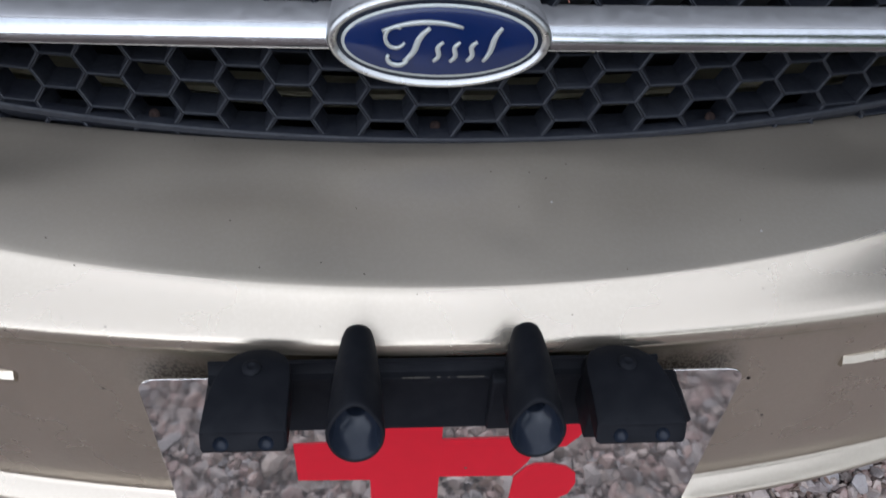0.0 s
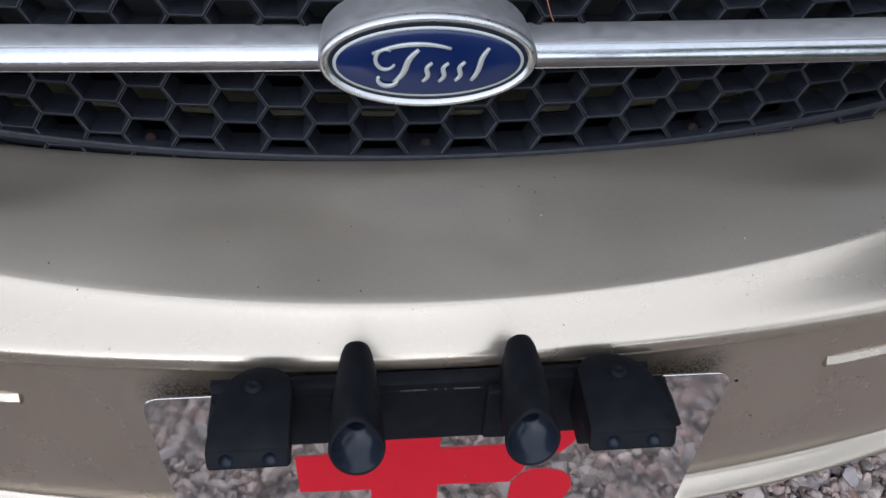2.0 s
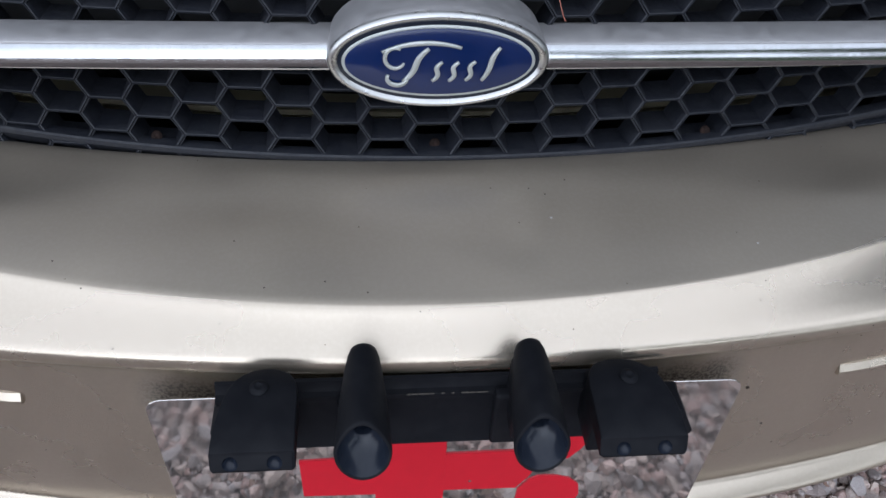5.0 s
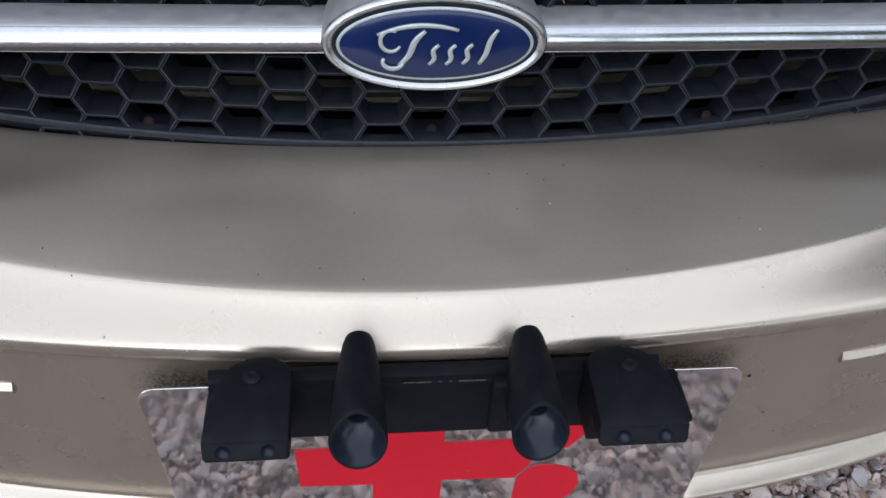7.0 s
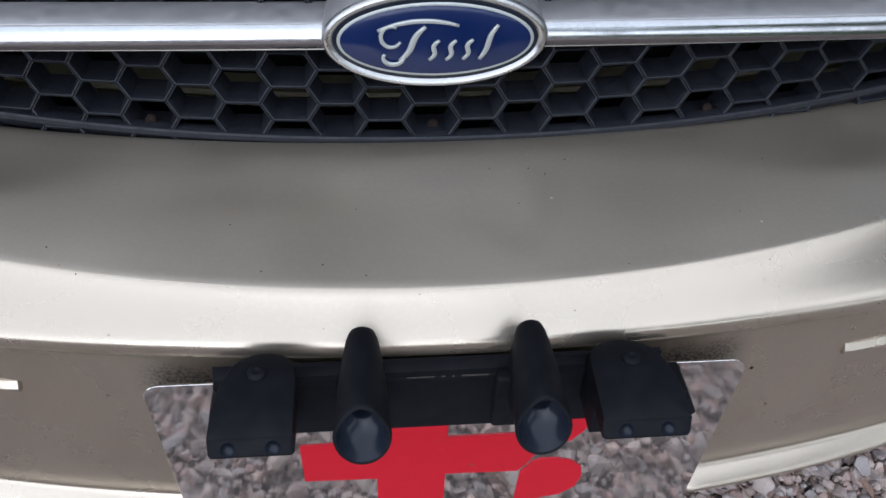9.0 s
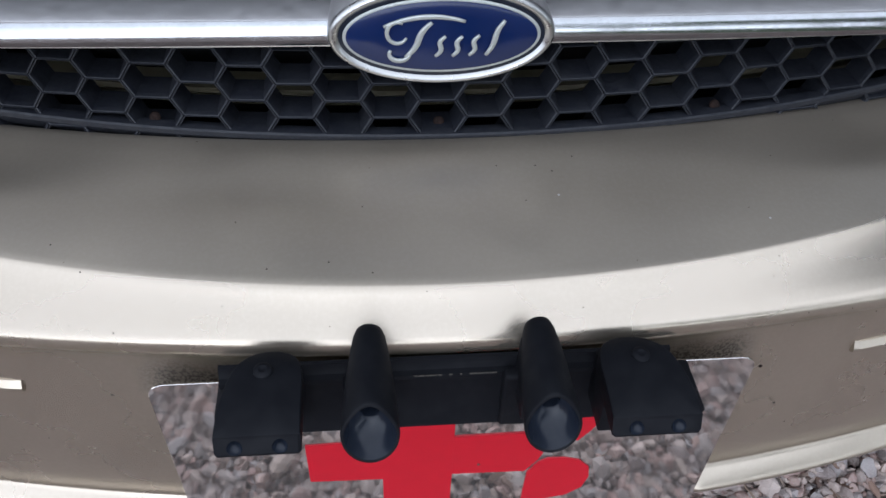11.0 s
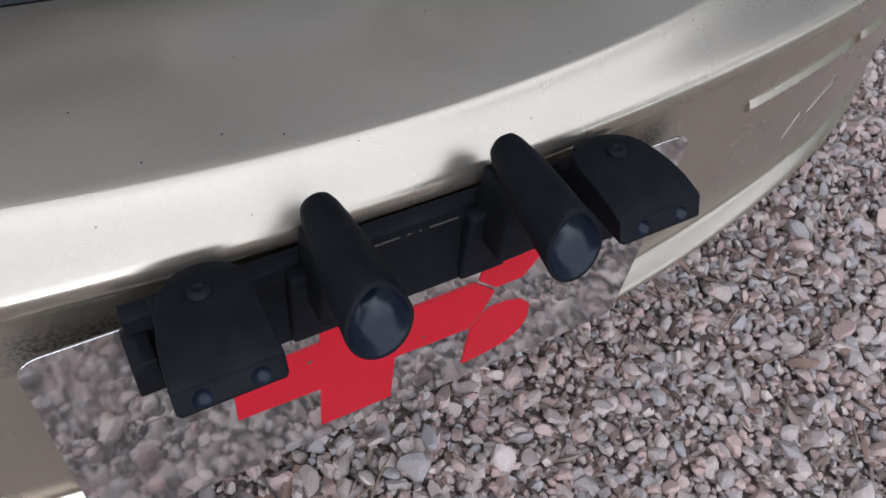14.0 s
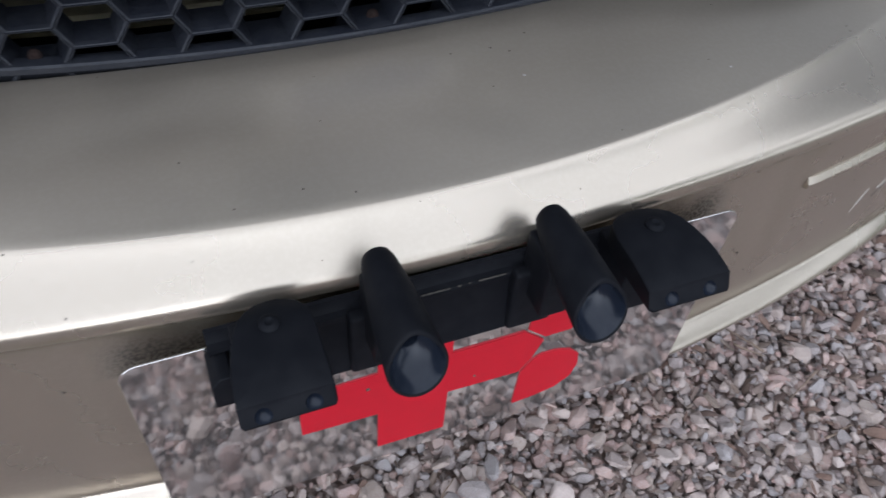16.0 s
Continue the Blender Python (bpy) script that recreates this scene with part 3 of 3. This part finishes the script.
loops = []
for inset, y in ((0.0004, 0.0012), (0.0, 0.0010), (0.0, 0.0002), (0.0002, 0.0), (0.0060, 0.0)):
    loops.append([(x, y, z) for x, z in rounded(-0.1525 + inset, 0.1525 - inset, 0.3475 + inset, 0.4985 - inset, max(0.009 - inset, 0.003))])
v, f = sheet(loops, close_v=True)
n_ = len(loops[0])
f += [tuple(range(n_)), tuple(range(len(v) - n_, len(v)))]
at_home(sharp(link("panel", v, f, MIRROR, plate, "mirror-polished metal panel with rounded corners"), 2))
DECALS = [[(-0.0815, 0.402), (-0.0405, 0.4005), (-0.0405, 0.363), (-0.001, 0.3625), (-0.001, 0.402), (-0.001, 0.4405), (-0.001, 0.482), (-0.0405, 0.482), (-0.0405, 0.4405), (-0.0815, 0.439)],
          [(-0.0011, 0.4022), (0.0415, 0.4010), (0.0480, 0.4125), (0.0530, 0.4275), (0.0400, 0.4405), (-0.0011, 0.4403)],
          [(0.0420, 0.4415), (0.0535, 0.4300), (0.0690, 0.4305), (0.0750, 0.4400), (0.0795, 0.4520), (0.0795, 0.4600), (0.0440, 0.4600)],
          [(0.0425, 0.3650), (0.0560, 0.3665), (0.0700, 0.3700), (0.0785, 0.3780), (0.0812, 0.3900), (0.0795, 0.4010), (0.0730, 0.4085), (0.0640, 0.4120), (0.0540, 0.4125), (0.0490, 0.4090), (0.0432, 0.3985)]]
for n_, shape in enumerate(DECALS):
    at_home(part("decal", prism(shape, -0.0007 - (0.0002 if n_ == 1 else 0), 0.0002), RED, plate, "bright red vinyl shape", smooth=False))

for x, z, r in ((0.0140, 0.4110, 0.0009), (-0.0460, 0.4290, 0.0011)):
    at_home(screw(x, -0.0008, z, r, (0, -1, 0), DIRT, plate, "fly_speck", "small dark speck on the vinyl"))

# ---- the whistle set on its bracket ----
whistles = thing("deer_whistle_set", (0, -0.012, 0.470), "matt black plastic animal-warning whistles on a bar over the plate", "car whistle")
BAR = [(-0.0008, 0.4690), (-0.0118, 0.4700), (-0.0130, 0.4718), (-0.0122, 0.4742), (-0.0085, 0.5030), (-0.0086, 0.5055), (-0.0100, 0.5072), (-0.0096, 0.5095), (-0.0066, 0.5100), (-0.0054, 0.5115), (-0.0044, 0.5150), (-0.0024, 0.5152), (-0.0008, 0.5060)]
rows = [[(x, y, z) for y, z in BAR] for x in (-0.1150, -0.1140, -0.06, 0.0, 0.06, 0.1000, 0.1010)]
v, f = sheet(rows, close_v=True)
f += [tuple(range(len(BAR))), tuple(range(len(v) - len(BAR), len(v)))]
at_home(sharp(link("mounting_bar", v, f, BLACK, whistles, "black plastic mounting bar with a dusty ledge"), 30))


def tube(cx, tilt):
    """A horn: rounded tail on the bumper, swelling to a slanted mouth that narrows to a point at its top."""
    stations = [(-0.0060, 0.0010, 0.5410), (-0.0068, 0.0042, 0.5410), (-0.0085, 0.0062, 0.5409), (-0.0120, 0.0073, 0.5408), (-0.0200, 0.0086, 0.5404), (-0.0300, 0.0099, 0.5398),
                (-0.0380, 0.0107, 0.5393), (-0.0450, 0.0113, 0.5389), (-0.0520, 0.0118, 0.5386), (-0.0580, 0.0122, 0.5382), (-0.0590, 0.0121, 0.5381), (-0.0594, 0.0117, 0.5381), (-0.0591, 0.0108, 0.5381)]
    funnel = [(-0.0590, 0.0109, 0.5381), (-0.0584, 0.0107, 0.5381), (-0.0571, 0.0104, 0.5382), (-0.0550, 0.0099, 0.5384), (-0.0528, 0.0091, 0.5387), (-0.0508, 0.0080, 0.5391),
              (-0.0495, 0.0064, 0.5395), (-0.0485, 0.0052, 0.5398), (-0.0480, 0.0044, 0.5400), (-0.0474, 0.0041, 0.5400), (-0.0440, 0.0039, 0.5400), (-0.0360, 0.0038, 0.5400)]
    n = 48

    def ring(y, r, z, open_, slant):
        row = []
        for i in range(n):
            a_ = 6.28318 * i / n
            up = max(0, math.sin(a_))
            dz = r * math.sin(a_) * (1.1 + 0.10 * open_ * up)
            row.append((cx + tilt * y + r * math.cos(a_) * (1 - 0.26 * open_ * up ** 1.3), y + slant * dz, z + dz))
        return row

    v, f = sheet([ring(y, r, z, smoothstep(0.015, 0.058, -y), 0.36 * smoothstep(0.034, 0.058, -y)) for y, r, z in stations], close_v=True)
    f.append(tuple(range(n)))
    body = at_home(sharp(link("horn", v, f, BLACK, whistles, "tapered matt black horn"), 60))
    v, f = sheet([ring(y, r, z, smoothstep(0.046, 0.059, -y), 0.36 * smoothstep(0.040, 0.059, -y)) for y, r, z in funnel], close_v=True)
    f.append(tuple(range(len(v) - n, len(v))))
    inner = sharp(link("cup", v, f, GLOSS, body, "glossy black funnel with a round sound hole"), 40)
    inner.matrix_parent_inverse = Matrix.Identity(4)
    at_home(part("foot", box(cx - 0.0135, cx + 0.0095, -0.0150, -0.0080, 0.4712, 0.5120, 0.0022, 3), BLACK, whistles))
    at_home(part("foot", box(cx - 0.0070, cx + 0.0065, -0.0290, -0.0060, 0.4960, 0.5320, 0.0022, 3), BLACK, whistles))
    return body


tube(-0.0440, 0.010)
tube(0.0322, 0.025)


def block(x0, x1, yf, zt, outer):
    """A flat housing, round at the back and on its outer side, straight on its inner side, with two sound holes in its front."""
    w = x1 - x0
    cx = (x0 + x1) / 2
    shape = [(0.035, 1.0), (0.0, 0.97), (0.0, 0.75), (0.0, 0.52), (0.0, 0.34), (0.015, 0.24), (0.05, 0.15), (0.11, 0.075), (0.20, 0.025), (0.32, 0.0), (0.45, 0.0), (0.57, 0.02), (0.68, 0.07),
             (0.77, 0.15), (0.85, 0.26), (0.91, 0.39), (0.955, 0.54), (0.985, 0.70), (1.0, 0.86), (1.0, 0.97), (0.965, 1.0)]
    outline = [(x0 + w * u if outer > 0 else x1 - w * u, -0.0085 + (yf + 0.0085) * q) for u, q in shape]

    def top(x, y):
        u = (x - cx) / (w / 2)
        return zt + 0.0025 - 0.0014 * u * u - 0.0040 * smoothstep(0.035, 0.062, -y) - 0.0035 * smoothstep(-0.020, -0.006, y)
    m = len(outline)
    rim = [(x, max(y, yf + 0.0042)) for x, y in outline]
    levels = []
    levels.append([(x, y, zt - 0.0098) for x, y in outline])
    levels.append([(x, y, zt - 0.0086) for x, y in outline])
    levels.append([(x, y, top(x, y) - 0.0009) for x, y in rim])
    for s, dz in ((0.992, -0.0003), (0.965, 0.0), (0.7, 0.0), (0.35, 0.0)):
        levels.append([(cx + (x - cx) * s, -0.032 + (y + 0.032) * s, top(cx + (x - cx) * s, -0.032 + (y + 0.032) * s) + dz) for x, y in rim])
    v, f = sheet(levels, close_v=True)
    f.append(tuple(range(m)))
    f.append(tuple(range(len(v) - m, len(v))))
    body = at_home(sharp(link("whistle_block", v, f, BLACK, whistles, "matt black domed whistle block"), 50))
    for hx in (cx - 0.0093, cx + 0.0093):
        rows = []
        for r, d in ((0.0034, -0.004), (0.0031, 0.0012), (0.0027, 0.0022), (0.0018, 0.0050), (0.0012, 0.0065), (0.0011, 0.0110)):
            rows.append([(hx + r * 1.15 * math.cos(6.28318 * i / 24), yf + d, zt - 0.0057 + r * math.sin(6.28318 * i / 24)) for i in range(24)])
        hv, hf = sheet(rows, close_v=True)
        hf += [tuple(range(len(hv) - 24, len(hv))), tuple(range(24))]
        carve(body, hv, hf, GLOSS)
    sharp(body, 28)
    s = screw(cx - 0.001 * outer, -0.0220, top(cx, -0.0220) - 0.0004, 0.0042, (0, -0.05, 1), BLACK, body, "screw", "black cross-head screw")
    leg = at_home(part("foot", box(x0 + 0.004, x1 - 0.004, -0.032, -0.006, 0.488, 0.520, 0.0015), BLACK, whistles))
    return body


block(-0.1095, -0.0735, -0.0562, 0.5325, -1)
block(0.0590, 0.0985, -0.0562, 0.5315, 1)
for tab in ([(-0.1170, 0.486), (-0.108, 0.486), (-0.108, 0.506), (-0.113, 0.506), (-0.1170, 0.501)], [(0.097, 0.484), (0.1195, 0.484), (0.1205, 0.4865), (0.1115, 0.505), (0.097, 0.505)]):
    at_home(part("end_tab", prism(tab, -0.022, -0.004, 0.0008), BLACK, whistles))


# ---- trees beside the drive ----
def tree(x, y, high, seed):
    """A tapered trunk with limbs and a crown of many small leaves."""
    rng = random.Random(seed)
    t_ = thing("tree", (x, y, 0), "leafy green broadleaf tree beside the gravel drive", "tree", "trees by the drive")
    verts, faces = [], []

    def limb(p, q, r0, r1):
        p, q = Vector(p), Vector(q)
        rot = (q - p).to_track_quat('Z', 'Y').to_matrix()
        b0 = len(verts)
        for k in range(5):
            c, r = p.lerp(q, k / 4), r0 + (r1 - r0) * k / 4
            for i in range(8):
                verts.append(tuple(c + rot @ Vector((r * math.cos(i * 0.7854), r * math.sin(i * 0.7854), 0))))
        for k in range(4):
            for i in range(8):
                j = (i + 1) % 8
                faces.append((b0 + k * 8 + i, b0 + k * 8 + j, b0 + k * 8 + 8 + j, b0 + k * 8 + 8 + i))
    limb((0, 0, -0.1), (0.1, 0, high * 0.55), 0.16, 0.09)
    tips = []
    for i in range(9):
        a_ = i * 2.4 + rng.uniform(-0.3, 0.3)
        z0 = high * rng.uniform(0.25, 0.55)
        tip = (high * 0.32 * math.cos(a_) * rng.uniform(0.6, 1.1), high * 0.32 * math.sin(a_) * rng.uniform(0.6, 1.1), z0 + high * rng.uniform(0.12, 0.42))
        limb((0.1 * z0 / (high * 0.55), 0, z0), tip, 0.06, 0.015)
        tips.append(tip)
    link("trunk", verts, faces, BARK, t_)
    lv, lf = [], []
    for _ in range(3200):
        tip = tips[rng.randrange(len(tips))]
        c = Vector((tip[0] + rng.gauss(0, high * 0.10), tip[1] + rng.gauss(0, high * 0.10), tip[2] + rng.gauss(0, high * 0.09)))
        rot = Euler((rng.uniform(-1, 1), rng.uniform(-1, 1), rng.uniform(0, 6.28))).to_matrix()
        b0, s_ = len(lv), rng.uniform(0.07, 0.15)
        for px, py, pz in ((-1, 0, 0), (0, -0.45, 0.12), (1, 0, -0.1), (0, 0.45, 0.12)):
            lv.append(tuple(c + rot @ Vector((px * s_, py * s_, pz * s_))))
        lf += [(b0, b0 + 1, b0 + 3), (b0 + 1, b0 + 2, b0 + 3)]
    link("crown", lv, lf, LEAF, t_, smooth=False)
    return t_


for x, y, high, seed in ((7.0, -9.5, 6.4, 1), (10.0, -8.0, 7.0, 2), (8.5, -13.5, 7.5, 3), (13.0, -4.0, 7.0, 4), (4.8, -15.0, 7.0, 5)):
    tree(x, y, high, seed)


# ---- twigs among the gravel ----
def twig(x, y, turn, long, seed):
    rng = random.Random(seed)
    rows, px, pz, a_ = [], 0.0, 0.0, 0.0
    for i in range(9):
        r = 0.0016 * (1 - 0.6 * i / 8)
        rows.append([(px, r * math.cos(k * 1.0472) + 0.3 * a_ * px, 0.012 + pz + r * math.sin(k * 1.0472)) for k in range(6)])
        a_ += rng.uniform(-0.12, 0.12)
        px += long / 8
        pz += rng.uniform(-0.0008, 0.0010)
    v, f = sheet(rows, close_v=True)
    ob = link("twig", v, f + [tuple(range(6)), tuple(range(len(v) - 6, len(v)))], TWIG)
    ob.matrix_world = pose(x, y, 0, 0, 0, turn)
    return tagged(ob, "thin dry brown twig lying on the gravel", "twig", "twigs on the gravel")


rng = random.Random(21)
for k in range(46):
    x, y = rng.uniform(0.0, 1.05), rng.uniform(-0.25, 0.45)
    if not under_car(x, y):
        twig(x, y, rng.uniform(0, 360), rng.uniform(0.02, 0.075), k)


# ---- small marks ----
def on_face(x, z, lift=0.0004):
    return (x, 0.0053 + on_car(x, 0.36) - lift, z)


def scratch(points, wide, name, mat, label):
    """A thin mark scraped along the bumper's face."""
    rows = []
    for i, (x, z) in enumerate(points):
        w = wide * math.sin(math.pi * (i + 0.4) / (len(points) - 0.2))
        rows.append([on_face(x - w * 0.7, z + w * 0.7, 0.0001), on_face(x, z, 0.0005), on_face(x + w * 0.7, z - w * 0.7, 0.0001)])
    return link(name, *sheet(rows), mat, car, label)


PALE = material("bare_primer", (0.44, 0.41, 0.37), 0.6, vary=((300, 0.5, (0.40, 0.37, 0.33)),))
for pts, w, mat in (([(0.3009 + 0.0075 * i / 5, 0.4085 + 0.0190 * i / 5) for i in range(6)], 0.0005, PALE),
                    ([(0.3190 + 0.0280 * i / 7, 0.4140 + 0.0240 * i / 7) for i in range(8)], 0.0004, DIRT),
                    ([(0.3210 + 0.0200 * i / 7, 0.4210 + 0.0160 * i / 7) for i in range(8)], 0.0003, PALE),
                    ([(0.4200 + 0.0400 * i / 7, 0.4100 + 0.0080 * i / 7) for i in range(8)], 0.0005, DIRT)):
    scratch(pts, w, "scratch", mat, "scraped line in the paint")
for x, z, r, mat in ((0.1680, 0.4697, 0.0011, RUST), (0.1900, 0.4290, 0.0009, DIRT), (0.205, 0.405, 0.0007, DIRT), (-0.178, 0.470, 0.0008, DIRT)):
    px, py, pz = on_face(x, z, 0.0)
    screw(px, py, pz, r, (0, -1, 0), mat, car, "paint_chip", "small rusty chip in the paint")

strand = [(0.0583, 0.1385, 0.6420), (0.0592, 0.1375, 0.6385), (0.0606, 0.1372, 0.6345), (0.0622, 0.1375, 0.6305), (0.0640, 0.1385, 0.6270)]
rows = [[(x + 0.0003 * math.cos(k * 1.2566), y, z + 0.0003 * math.sin(k * 1.2566)) for k in range(5)] for x, y, z in strand]
tagged(link("dry_stem", *sheet(rows, close_v=True), material("red_stem", (0.28, 0.10, 0.07), 0.7)), "thin reddish dry stem caught in the grille", "plant stem")

# dust lying in broken patches on the bar's ledge
rng = random.Random(8)
verts, faces = [], []
x = -0.024
while x < 0.020:
    long, w = rng.uniform(0.0006, 0.0060), rng.uniform(0.00005, 0.00025)
    start = len(verts)
    v, f = sheet([[(x + long * i / 6, -0.01005, 0.5092), (x + long * i / 6, -0.0099, 0.5094 + w * 0.4 * q), (x + long * i / 6, -0.0097 + w * q, 0.50985)]
                  for i, q in enumerate([rng.uniform(0.2, 1.0) * math.sin(math.pi * (i + 0.4) / 6.8) for i in range(7)])])
    verts += v
    faces += [tuple(start + k for k in q) for q in f]
    x += long + rng.choice((0.0001, 0.0003, 0.0035))
at_home(link("dust_line", verts, faces, material("ledge_dust", (0.050, 0.044, 0.036), 0.95, vary=((900, 0.6, (0.022, 0.020, 0.018)),)), whistles, "broken line of dust on the ledge"))
